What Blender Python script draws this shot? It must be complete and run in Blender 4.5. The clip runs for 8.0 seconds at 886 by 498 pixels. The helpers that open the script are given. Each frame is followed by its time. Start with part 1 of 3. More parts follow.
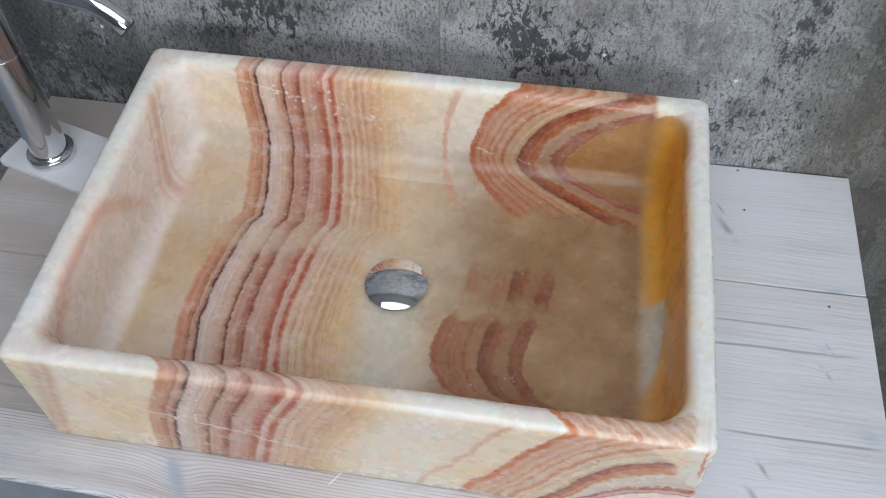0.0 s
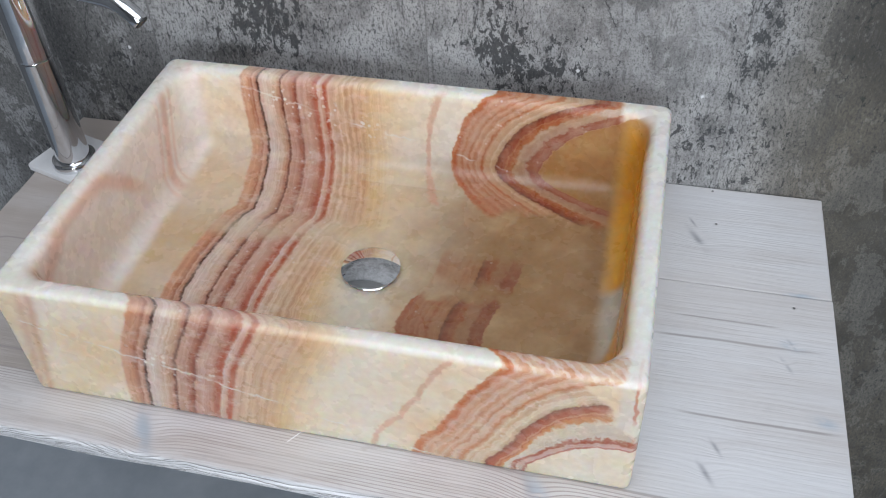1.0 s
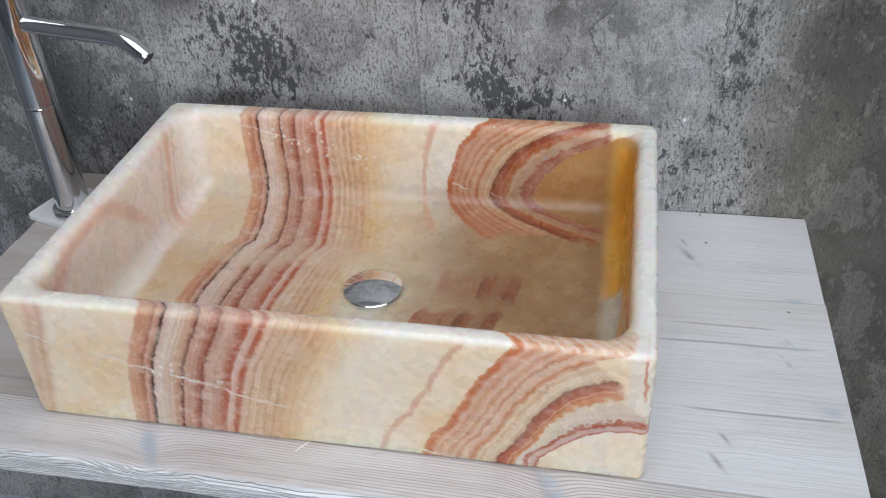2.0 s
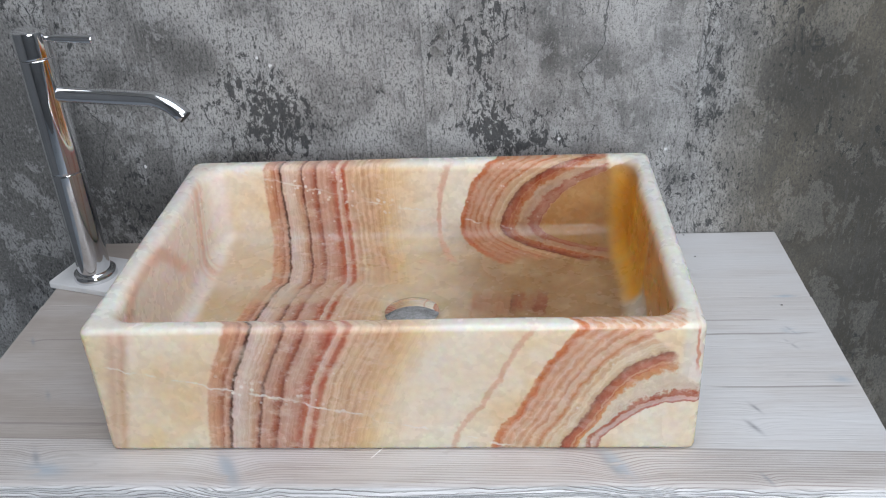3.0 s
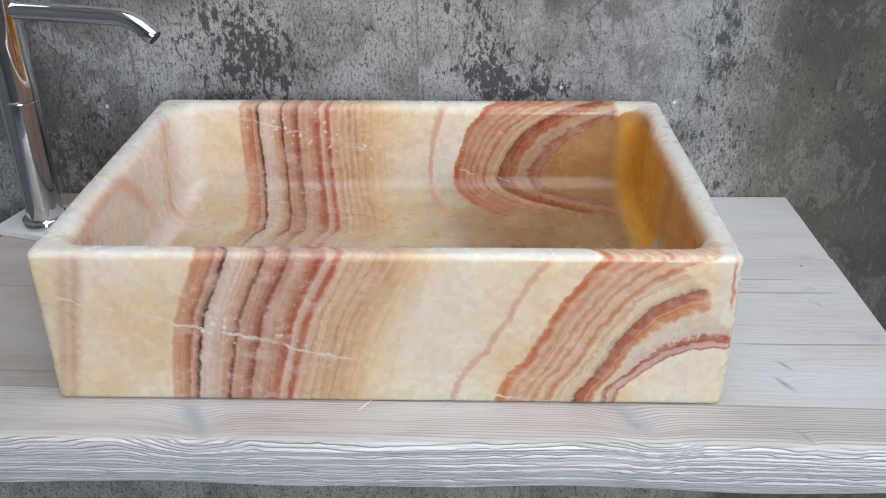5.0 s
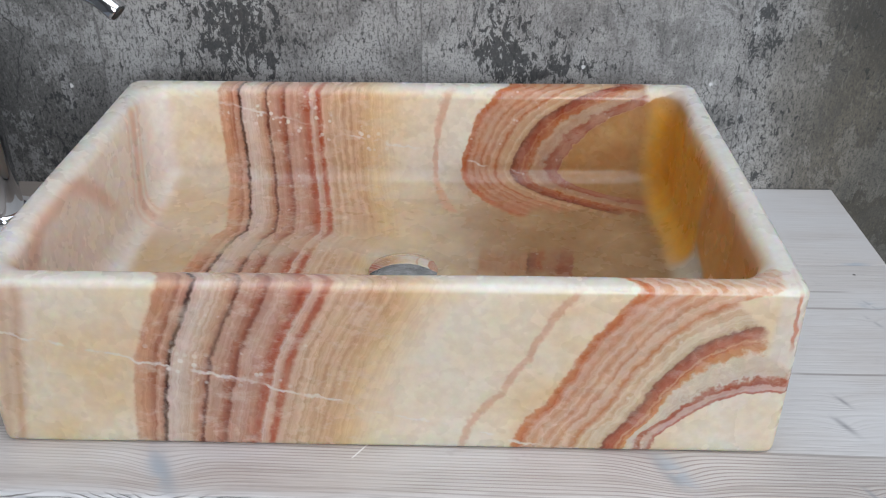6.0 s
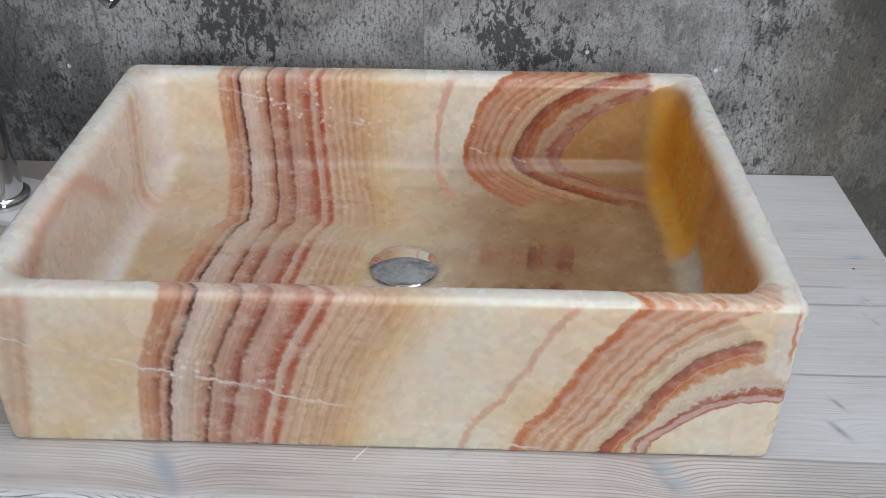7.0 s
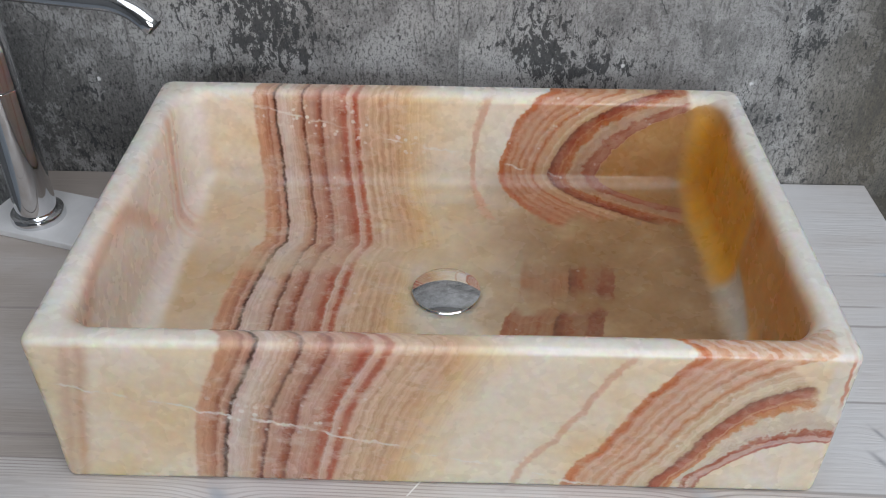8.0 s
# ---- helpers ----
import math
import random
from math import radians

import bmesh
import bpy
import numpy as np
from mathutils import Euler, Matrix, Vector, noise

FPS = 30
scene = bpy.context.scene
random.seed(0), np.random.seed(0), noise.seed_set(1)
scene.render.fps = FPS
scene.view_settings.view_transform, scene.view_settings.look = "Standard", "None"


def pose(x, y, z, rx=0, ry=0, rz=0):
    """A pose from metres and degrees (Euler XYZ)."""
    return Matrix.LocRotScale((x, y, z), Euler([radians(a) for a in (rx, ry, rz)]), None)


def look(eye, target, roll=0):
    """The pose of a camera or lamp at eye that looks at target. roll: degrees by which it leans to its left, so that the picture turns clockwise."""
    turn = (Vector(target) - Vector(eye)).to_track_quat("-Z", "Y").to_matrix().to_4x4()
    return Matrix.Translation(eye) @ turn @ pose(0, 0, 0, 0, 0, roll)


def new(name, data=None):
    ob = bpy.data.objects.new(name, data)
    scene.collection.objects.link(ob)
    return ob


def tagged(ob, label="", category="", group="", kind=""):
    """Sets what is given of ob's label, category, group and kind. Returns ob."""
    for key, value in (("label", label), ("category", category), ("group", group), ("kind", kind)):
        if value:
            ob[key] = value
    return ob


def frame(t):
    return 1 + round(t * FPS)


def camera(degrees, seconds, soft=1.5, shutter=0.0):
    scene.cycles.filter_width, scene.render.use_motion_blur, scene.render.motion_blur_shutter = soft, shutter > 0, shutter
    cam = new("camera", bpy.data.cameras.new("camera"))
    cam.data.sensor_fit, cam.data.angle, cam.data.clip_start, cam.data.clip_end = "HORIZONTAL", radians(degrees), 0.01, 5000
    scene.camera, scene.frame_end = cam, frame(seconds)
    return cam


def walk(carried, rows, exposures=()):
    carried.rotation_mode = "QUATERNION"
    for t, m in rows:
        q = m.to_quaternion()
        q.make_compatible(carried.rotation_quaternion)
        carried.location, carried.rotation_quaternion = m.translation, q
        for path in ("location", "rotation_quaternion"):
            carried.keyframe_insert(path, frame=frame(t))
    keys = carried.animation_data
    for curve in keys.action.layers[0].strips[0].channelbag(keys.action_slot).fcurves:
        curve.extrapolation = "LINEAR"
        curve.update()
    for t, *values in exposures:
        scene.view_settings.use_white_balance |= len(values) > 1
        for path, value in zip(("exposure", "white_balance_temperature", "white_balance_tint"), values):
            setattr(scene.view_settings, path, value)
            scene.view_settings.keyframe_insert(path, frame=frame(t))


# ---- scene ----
cam = camera(52.0, 8.0, soft=1.15)
EXPOSURES = [(0.0, -0.18, 6350, 10), (1.0, -0.12, 6450, 10), (2.5, -0.12, 6550, 10), (4.5, -0.06, 6650, 10), (6.5, -0.32, 6650, 10), (8.0, -0.38, 6700, 10)]
PATH = [
    (0, (0.143, -0.329, 1.611), (-0.063, 0.861, 0.017), -1.2),
    (0.5, (0.222, -0.41, 1.586), (-0.093, 0.894, 0.102), -2.5),
    (1, (0.261, -0.469, 1.535), (-0.111, 0.933, 0.158), -2.8),
    (1.2, (0.276, -0.482, 1.517), (-0.119, 0.967, 0.196), -3.0),
    (2.3, (0.224, -0.605, 1.455), (-0.077, 1.018, 0.326), -3.3),
    (2.5, (0.197, -0.636, 1.456), (-0.05, 1.019, 0.361), -2.9),
    (3, (0.114, -0.706, 1.437), (-0.022, 1.029, 0.451), -3.2),
    (3.5, (0.08, -0.744, 1.384), (0.016, 1.039, 0.479), -1.9),
    (4, (0.069, -0.749, 1.33), (0.019, 1.037, 0.432), -0.5),
    (4.5, (0.068, -0.718, 1.316), (0.025, 1.061, 0.403), -0.2),
    (4.7, (0.069, -0.704, 1.309), (0.024, 1.075, 0.395), -0.3),
    (5.8, (0.059, -0.533, 1.313), (0.02, 1.17, 0.267), -0.2),
    (6, (0.059, -0.528, 1.3), (0.013, 1.184, 0.267), -0.1),
    (6.5, (0.056, -0.52, 1.303), (0.015, 1.165, 0.227), 0.1),
    (7, (0.056, -0.501, 1.343), (0.015, 1.14, 0.201), 0.4),
    (7.5, (0.052, -0.464, 1.389), (0.016, 1.12, 0.17), 0.6),
    (8, (0.008, -0.464, 1.4), (-0.015, 1.116, 0.174), 0.6),
]
walk(cam, [(t, look(eye, target, roll)) for t, eye, target, roll in PATH], EXPOSURES)

# ---- light ----
world = bpy.data.worlds.new("world")
scene.world = world
world.use_nodes = True
sky = world.node_tree.nodes.new("ShaderNodeTexSky")
sky.sky_type, sky.sun_disc = "NISHITA", False
sky.sun_elevation, sky.sun_rotation = radians(40), radians(150)
background = world.node_tree.nodes["Background"]
background.inputs["Strength"].default_value = 0.12
world.node_tree.links.new(sky.outputs[0], background.inputs[0])

TOP = 0.80        # height of the counter's top
WALL = 0.452      # the wall behind the counter
ROOM = (-1.7, 2.5, -2.6, 2.5)   # west, east, south, ceiling
WINDOW = (0.15, 1.75, 1.05, 2.25)   # in the south wall: x from, x to, z from, z to
SKYLIGHT = (-0.75, 1.65, -1.90, 0.12)   # in the ceiling: x from, x to, y from, y to


def daylight(name, middle, inward, width, height, watts):
    data = bpy.data.lights.new(name, "AREA")
    data.shape, data.size, data.size_y, data.energy = "RECTANGLE", width, height, watts
    data.color = (0.90, 0.94, 1.0)
    ob = new(name, data)
    ob.matrix_world = look(middle, Vector(middle) + Vector(inward))
    return ob


daylight("window_daylight", ((WINDOW[0] + WINDOW[1]) / 2, ROOM[2] - 0.02, (WINDOW[2] + WINDOW[3]) / 2), (0, 1, 0), 1.5, 1.1, 45)
daylight("skylight_daylight", ((SKYLIGHT[0] + SKYLIGHT[1]) / 2, (SKYLIGHT[2] + SKYLIGHT[3]) / 2, ROOM[3] + 0.06), (0, 0.0001, -1), 2.35, 1.97, 38)


# ---- node arithmetic ----
class Val:
    """A number in a node tree, with which one can calculate."""

    def __init__(self, tree, socket):
        self.tree, self.socket = tree, socket

    def op(self, kind, *others):
        node = self.tree.nodes.new("ShaderNodeMath")
        node.operation = kind
        for i, v in enumerate((self,) + others):
            if isinstance(v, Val):
                self.tree.links.new(v.socket, node.inputs[i])
            else:
                node.inputs[i].default_value = v
        return Val(self.tree, node.outputs[0])

    def __add__(self, o):
        return self.op("ADD", o)

    def __radd__(self, o):
        return self.op("ADD", o)

    def __mul__(self, o):
        return self.op("MULTIPLY", o)

    def __rmul__(self, o):
        return self.op("MULTIPLY", o)

    def __sub__(self, o):
        return self.op("SUBTRACT", o)

    def __rsub__(self, o):
        return (self * -1.0) + o

    def __truediv__(self, o):
        return self.op("DIVIDE", o)

    def __pow__(self, o):
        return self.op("POWER", o)

    def root(self):
        return self.op("SQRT")

    def absolute(self):
        return self.op("ABSOLUTE")

    def least(self, o):
        return self.op("MINIMUM", o)

    def most(self, o):
        return self.op("MAXIMUM", o)

    def step(self, lo, hi):
        """0 below lo, 1 above hi (the other way round where lo > hi), smooth between."""
        node = self.tree.nodes.new("ShaderNodeMapRange")
        node.interpolation_type = "SMOOTHSTEP"
        self.tree.links.new(self.socket, node.inputs["Value"])
        flip = lo > hi
        node.inputs["From Min"].default_value, node.inputs["From Max"].default_value = min(lo, hi), max(lo, hi)
        node.inputs["To Min"].default_value, node.inputs["To Max"].default_value = (1, 0) if flip else (0, 1)
        return Val(self.tree, node.outputs[0])

    def hump(self, middle, half):
        """1 at middle, falling to 0 at half to both sides."""
        return (self - middle).absolute().step(half, 0.0)

    def ramp(self, stops, lo=0.0, hi=1.0):
        """A colour from (value, colour) stops."""
        node = self.tree.nodes.new("ShaderNodeValToRGB")
        x = (self - lo) / (hi - lo)
        self.tree.links.new(x.socket, node.inputs[0])
        els = node.color_ramp.elements
        els[0].position, els[1].position = 0.0, 1.0
        for i, (v, c) in enumerate(stops):
            at = (v - lo) / (hi - lo)
            if i == 0:
                els[0].position, els[0].color = at, (*c, 1)
            elif i == len(stops) - 1:
                els[len(els) - 1].position, els[len(els) - 1].color = at, (*c, 1)
            else:
                els.new(at).color = (*c, 1)
        return node.outputs[0]

    def curve(self, points):
        """Straight from (x, y) to (x, y)."""
        total = points[0][1]
        for (x0, y0), (x1, y1) in zip(points, points[1:]):
            node = self.tree.nodes.new("ShaderNodeMapRange")
            self.tree.links.new(self.socket, node.inputs["Value"])
            node.inputs["From Min"].default_value, node.inputs["From Max"].default_value = x0, x1
            node.inputs["To Min"].default_value, node.inputs["To Max"].default_value = 0, y1 - y0
            total = Val(self.tree, node.outputs[0]) + total
        return total


class Mat:
    """A node material with a Principled shader and its own space."""

    def __init__(self, name, rough=0.5, metal=0.0, space="Object"):
        self.material = bpy.data.materials.new(name)
        self.material.use_nodes = True
        self.tree = self.material.node_tree
        self.shader = self.tree.nodes["Principled BSDF"]
        self.shader.inputs["Roughness"].default_value = rough
        self.shader.inputs["Metallic"].default_value = metal
        self.place = self.tree.nodes.new("ShaderNodeTexCoord").outputs[space]

    def xyz(self, socket=None):
        node = self.tree.nodes.new("ShaderNodeSeparateXYZ")
        self.tree.links.new(socket or self.place, node.inputs[0])
        return [Val(self.tree, o) for o in node.outputs]

    def vec(self, x, y, z):
        node = self.tree.nodes.new("ShaderNodeCombineXYZ")
        for i, v in enumerate((x, y, z)):
            if isinstance(v, Val):
                self.tree.links.new(v.socket, node.inputs[i])
            else:
                node.inputs[i].default_value = v
        return node.outputs[0]

    def noise(self, scale, detail=4.0, rough=0.55, stretch=(1, 1, 1), shift=(0, 0, 0), distort=0.0, at=None):
        m = self.tree.nodes.new("ShaderNodeMapping")
        m.inputs["Scale"].default_value, m.inputs["Location"].default_value = stretch, shift
        self.tree.links.new(at or self.place, m.inputs[0])
        n = self.tree.nodes.new("ShaderNodeTexNoise")
        n.inputs["Scale"].default_value, n.inputs["Detail"].default_value = scale, detail
        n.inputs["Roughness"].default_value, n.inputs["Distortion"].default_value = rough, distort
        self.tree.links.new(m.outputs[0], n.inputs[0])
        return Val(self.tree, n.outputs[0])

    def cells(self, scale, feature="F1", stretch=(1, 1, 1), at=None):
        m = self.tree.nodes.new("ShaderNodeMapping")
        m.inputs["Scale"].default_value = stretch
        self.tree.links.new(at or self.place, m.inputs[0])
        n = self.tree.nodes.new("ShaderNodeTexVoronoi")
        n.feature = feature
        n.inputs["Scale"].default_value = scale
        self.tree.links.new(m.outputs[0], n.inputs[0])
        return Val(self.tree, n.outputs["Distance"])

    def colour(self, c):
        node = self.tree.nodes.new("ShaderNodeRGB")
        node.outputs[0].default_value = (*c, 1)
        return node.outputs[0]

    def mix(self, factor, a, b, kind="MIX"):
        node = self.tree.nodes.new("ShaderNodeMix")
        node.data_type, node.blend_type = "RGBA", kind
        for name, v in ((0, factor), (6, a), (7, b)):
            if isinstance(v, Val):
                self.tree.links.new(v.socket, node.inputs[name])
            elif isinstance(v, (int, float)):
                node.inputs[name].default_value = v
            elif isinstance(v, tuple):
                node.inputs[name].default_value = (*v, 1)
            else:
                self.tree.links.new(v, node.inputs[name])
        return node.outputs[2]

    def set(self, name, v):
        if isinstance(v, Val):
            v = v.socket
        if isinstance(v, tuple):
            self.shader.inputs[name].default_value = (*v, 1)
        elif isinstance(v, (int, float)):
            self.shader.inputs[name].default_value = v
        else:
            self.tree.links.new(v, self.shader.inputs[name])
        return self

    def bump(self, height, metres, strength=1.0):
        node = self.tree.nodes.new("ShaderNodeBump")
        node.inputs["Distance"].default_value, node.inputs["Strength"].default_value = metres, strength
        self.tree.links.new(height.socket, node.inputs["Height"])
        self.tree.links.new(node.outputs[0], self.shader.inputs["Normal"])
        return self


# ---- materials ----
def onyx_material():
    m = Mat("banded_onyx", 0.16)
    x0, y, z = m.xyz()
    wob = m.noise(14, 4, 0.6, shift=(3, 1, 2)) - 0.5
    jag = m.noise(75, 3, 0.65, shift=(1, 4, 2)) - 0.5
    sugar = m.noise(300, 2, 0.6, shift=(7, 4, 2)) - 0.5
    fine = m.noise(120, 3, 0.6) - 0.5
    teeth = m.noise(190, 2, 0.5, shift=(2, 9, 4)) - 0.5
    x = x0 + wob * 0.006 + jag * 0.004 + teeth * 0.0035 + sugar * 0.0015
    in_front = y.step(0.040, 0.025)
    on_rim = z.step(0.144, 0.152)
    cream = (0.79, 0.66, 0.48)
    dark, umber = (0.085, 0.027, 0.018), (0.19, 0.065, 0.042)

    # cloudy honey ground; whiter and browner drifts
    cloud = m.noise(9, 5, 0.62, shift=(5, 2, 7))
    ground = cloud.ramp([(0.32, (0.82, 0.75, 0.67)), (0.46, (0.81, 0.69, 0.53)), (0.58, (0.78, 0.61, 0.40)), (0.72, (0.74, 0.51, 0.25))])
    # the bed: tan stone with the bowl's shade painted in, deepest at the right
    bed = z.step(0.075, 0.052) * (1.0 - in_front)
    warm_shade = bed * (x + wob * 0.1).step(0.0, 0.085) * 0.73 + bed * 0.27 + bed * (x + wob * 0.1).step(-0.17, -0.22) * 0.10
    base = m.mix(warm_shade, ground, m.noise(16, 4, 0.6, shift=(2, 2, 2)).ramp([(0.3, (0.27, 0.145, 0.058)), (0.5, (0.36, 0.215, 0.10)), (0.7, (0.49, 0.34, 0.19))]))
    milky = bed * (x + wob * 0.06).hump(0.0, 0.05) * (y + wob * 0.05).step(0.21, 0.15)
    base = m.mix(milky * 0.7, base, (0.68, 0.65, 0.56))

    base = m.mix((x + wob * 0.05).hump(0.055, 0.085) * (1.0 - bed * 0.7) * 0.5, base, (0.80, 0.76, 0.67))

    # the straight bands
    on_front = y.step(0.035, 0.004)
    run_in = y.curve([(0.02, -0.166), (0.08, -0.177), (0.12, -0.184), (0.17, -0.183), (0.22, -0.176), (0.25, -0.168), (0.262, -0.160), (0.30, -0.164), (0.375, -0.180), (0.39, -0.173)])
    run_out = z.curve([(0.0, -0.172), (0.045, -0.165), (0.086, -0.157), (0.112, -0.147), (0.137, -0.136), (0.151, -0.131)])
    u = (x - (run_in + on_front * (run_out - run_in))) / (1.0 + on_front * z.most(0.0))
    bands = u.ramp([
        (-0.026, (0.66, 0.38, 0.24)), (-0.014, (0.63, 0.34, 0.21)), (-0.0085, (0.42, 0.17, 0.10)), (-0.0065, (0.66, 0.42, 0.31)), (-0.0030, (0.52, 0.27, 0.19)), (-0.0008, dark), (0.0005, dark), (0.0017, (0.66, 0.51, 0.45)),
        (0.008, (0.74, 0.64, 0.57)), (0.016, (0.68, 0.52, 0.42)), (0.022, (0.62, 0.40, 0.28)), (0.0258, (0.46, 0.22, 0.15)), (0.0274, umber), (0.0286, umber), (0.0300, (0.60, 0.38, 0.29)), (0.038, (0.56, 0.33, 0.25)), (0.0432, (0.42, 0.15, 0.09)), (0.0462, (0.27, 0.075, 0.045)), (0.0485, (0.60, 0.37, 0.29)),
        (0.055, (0.62, 0.41, 0.33)), (0.064, (0.54, 0.27, 0.19)), (0.0690, (0.45, 0.11, 0.06)), (0.0720, (0.47, 0.13, 0.07)), (0.0742, (0.72, 0.55, 0.47)), (0.0790, (0.64, 0.38, 0.28)), (0.0812, (0.45, 0.10, 0.05)), (0.0840, (0.49, 0.14, 0.07)), (0.0868, (0.72, 0.52, 0.40)), (0.100, (0.75, 0.57, 0.40)), (0.120, (0.70, 0.48, 0.31)), (0.140, (0.78, 0.57, 0.30)), (0.185, cream)], -0.03, 0.19)
    stripes = ((u * 760.0) + wob * 4.0).op("SINE") * 0.5 + 0.5
    beside = u.step(0.085, 0.093) * u.step(0.155, 0.110)
    bands = m.mix(beside * stripes * 0.5, bands, (0.52, 0.30, 0.17))
    lamina = m.noise(1.0, 2, 0.6, at=m.vec(u * 480.0, y * 9.0, z * 9.0))
    bands = m.mix(0.55, bands, m.mix(lamina.step(0.3, 0.7), (0.74, 0.55, 0.46), (1.0, 1.0, 1.0)), "MULTIPLY")
    frost = m.noise(55, 4, 0.7, stretch=(0.7, 1.0, 1.3), shift=(5, 5, 9)).step(0.50, 0.66)
    bands = m.mix(frost * 0.34, bands, (0.79, 0.67, 0.57))
    in_bands = u.step(-0.0250, -0.0210) * u.step(0.180, 0.125)
    faint = bed * (y + wob * 0.08).hump(0.235, 0.035) * 0.55
    mottle = m.noise(38, 4, 0.65, stretch=(1, 1, 0.6), shift=(4, 4, 1)).step(0.42, 0.68)
    base = m.mix(in_bands * (1.0 - faint) * (1.0 - mottle * 0.15), base, bands)

    # the curved bands: on the front, up the back and on to the bed, and before the drain.
    # Every field below counts from the innermost red line outwards.
    bite = wob * 0.006 + jag * 0.007 + teeth * 0.006
    fx = x0 + on_rim * in_front * y * 1.1
    angle = z.op("ARCTAN2", 0.285 - fx)
    reach = (((fx - 0.285) ** 2.0) + (z ** 2.0)).root()
    k_out = angle.curve([(0, 1.0), (0.14, 0.965), (0.28, 0.90), (0.47, 0.875), (0.79, 0.915), (1.05, 0.975), (1.4, 1.02)])
    k_in = angle.curve([(0, 1.0), (0.21, 0.985), (0.47, 0.86), (0.80, 0.81), (1.34, 0.77)])
    r_in, r_out = k_in * 0.0925, k_out * 0.104
    between = ((reach - r_in) / (r_out - r_in)).most(0.0).least(1.0)
    q_front = reach.least(r_in) / k_in - 0.081 + between * 0.0115 + (reach.most(r_out) / k_out - 0.104)
    s = (z - 0.045) - (0.370 - y)
    swing = s.curve([(-0.09, 0.075), (-0.063, 0.046), (-0.03, 0.018), (-0.015, 0.0085), (-0.002, 0.0025), (0.012, 0.0), (0.028, 0.0012), (0.045, 0.0048), (0.065, 0.0105), (0.08, 0.017), (0.11, 0.040), (0.12, 0.052)])
    q_back = (0.161 - (x0 + swing * 0.14) / (1.0 + swing * 20.0)).curve([(-0.1, -0.1), (0, 0), (0.013, 0.0115), (0.036, 0.023), (0.052, 0.039), (0.104, 0.107), (0.134, 0.147), (0.20, 0.22)])
    lean = y.curve([(0.070, 0.045), (0.082, 0.018), (0.105, 0.003), (0.125, 0.0), (0.157, 0.006), (0.175, 0.018), (0.20, 0.022), (0.235, 0.026)])
    q_pool = (0.140 - (x0 - lean)).curve([(-0.1, -0.1), (0, 0), (0.012, 0.0115), (0.030, 0.023), (0.043, 0.039), (0.088, 0.107), (0.12, 0.147), (0.2, 0.22)])
    torn = m.noise(30, 3, 0.6, shift=(9, 0, 3)) - 0.5
    in_back = (y + wob * 0.04 + torn * 0.05).step(0.296, 0.318)
    q = q_pool + y.step(0.262, 0.264) * (q_back - q_pool)
    q = q + in_front * (q_front - q) + bite
    rings = q.ramp([
        (-0.001, (0.46, 0.13, 0.09)), (0.0016, (0.50, 0.20, 0.16)), (0.003, (0.64, 0.46, 0.42)), (0.0078, (0.62, 0.41, 0.35)), (0.0092, (0.40, 0.10, 0.06)), (0.0120, (0.44, 0.14, 0.08)), (0.0138, (0.66, 0.58, 0.49)), (0.0205, (0.74, 0.66, 0.52)),
        (0.0222, (0.64, 0.31, 0.13)), (0.0260, (0.54, 0.18, 0.08)), (0.0275, (0.62, 0.34, 0.20)), (0.0300, (0.48, 0.14, 0.075)), (0.0350, (0.42, 0.12, 0.065)), (0.0385, (0.25, 0.075, 0.045)), (0.0408, (0.64, 0.50, 0.34)), (0.0480, (0.76, 0.66, 0.50)), (0.0525, (0.66, 0.46, 0.30)), (0.0565, (0.74, 0.60, 0.44)),
        (0.0620, (0.56, 0.23, 0.10)), (0.0650, (0.68, 0.44, 0.30)), (0.0705, (0.74, 0.57, 0.44)), (0.0740, (0.60, 0.31, 0.18)), (0.0790, (0.72, 0.51, 0.38)), (0.0830, (0.60, 0.30, 0.17)), (0.0880, (0.72, 0.52, 0.40)), (0.0935, (0.62, 0.32, 0.19)), (0.0985, (0.70, 0.46, 0.34)),
        (0.1040, (0.57, 0.17, 0.055)), (0.1075, (0.60, 0.23, 0.09)), (0.1105, (0.72, 0.46, 0.30)), (0.120, cream)], -0.005, 0.125)
    lamina = m.noise(1.0, 2, 0.6, at=m.vec(q * 520.0, y * 9.0, x * 9.0))
    rings = m.mix(0.45, rings, m.mix(lamina.step(0.3, 0.7), (0.76, 0.55, 0.44), (1.0, 1.0, 1.0)), "MULTIPLY")
    rings = m.mix((1.0 - in_front) * q.step(0.0135, 0.0115) * 0.75, rings, (0.40, 0.16, 0.10))
    rings = m.mix(frost * 0.20, rings, (0.78, 0.68, 0.60))
    sharp_out = q.step(0.1115, 0.1085)
    thread = (q - 0.147 - wob * 0.01).absolute().step(0.0050, 0.0015) * 0.6
    pool = (y + torn * 0.06).step(0.176, 0.160) * 0.82 + (y + torn * 0.05).hump(0.208, 0.036) * 0.9 * (1.0 - q.step(0.050, 0.075) * 0.45)
    mask_in = (in_back + y.step(0.262, 0.260) * pool) * x.step(-0.01, 0.02) * (x + torn * 0.01).step(0.255, 0.245)
    stop = z.curve([(0.0, 0.32), (0.075, 0.31), (0.092, 0.282), (0.12, 0.270), (0.142, 0.250), (0.152, 0.285)])
    end_front = (x0 + jag * 0.016 + torn * 0.016 - stop).step(0.005, -0.003)
    mask_front = in_front * x.step(0.02, 0.05) * end_front
    there = (mask_in * (1.0 - in_front) + mask_front).least(1.0)
    ringed = there * q.step(-0.0015, 0.0003) * sharp_out
    base = m.mix(thread * there * (in_front + in_back).least(1.0) * q.step(0.10, 0.12), base, (0.62, 0.31, 0.20))
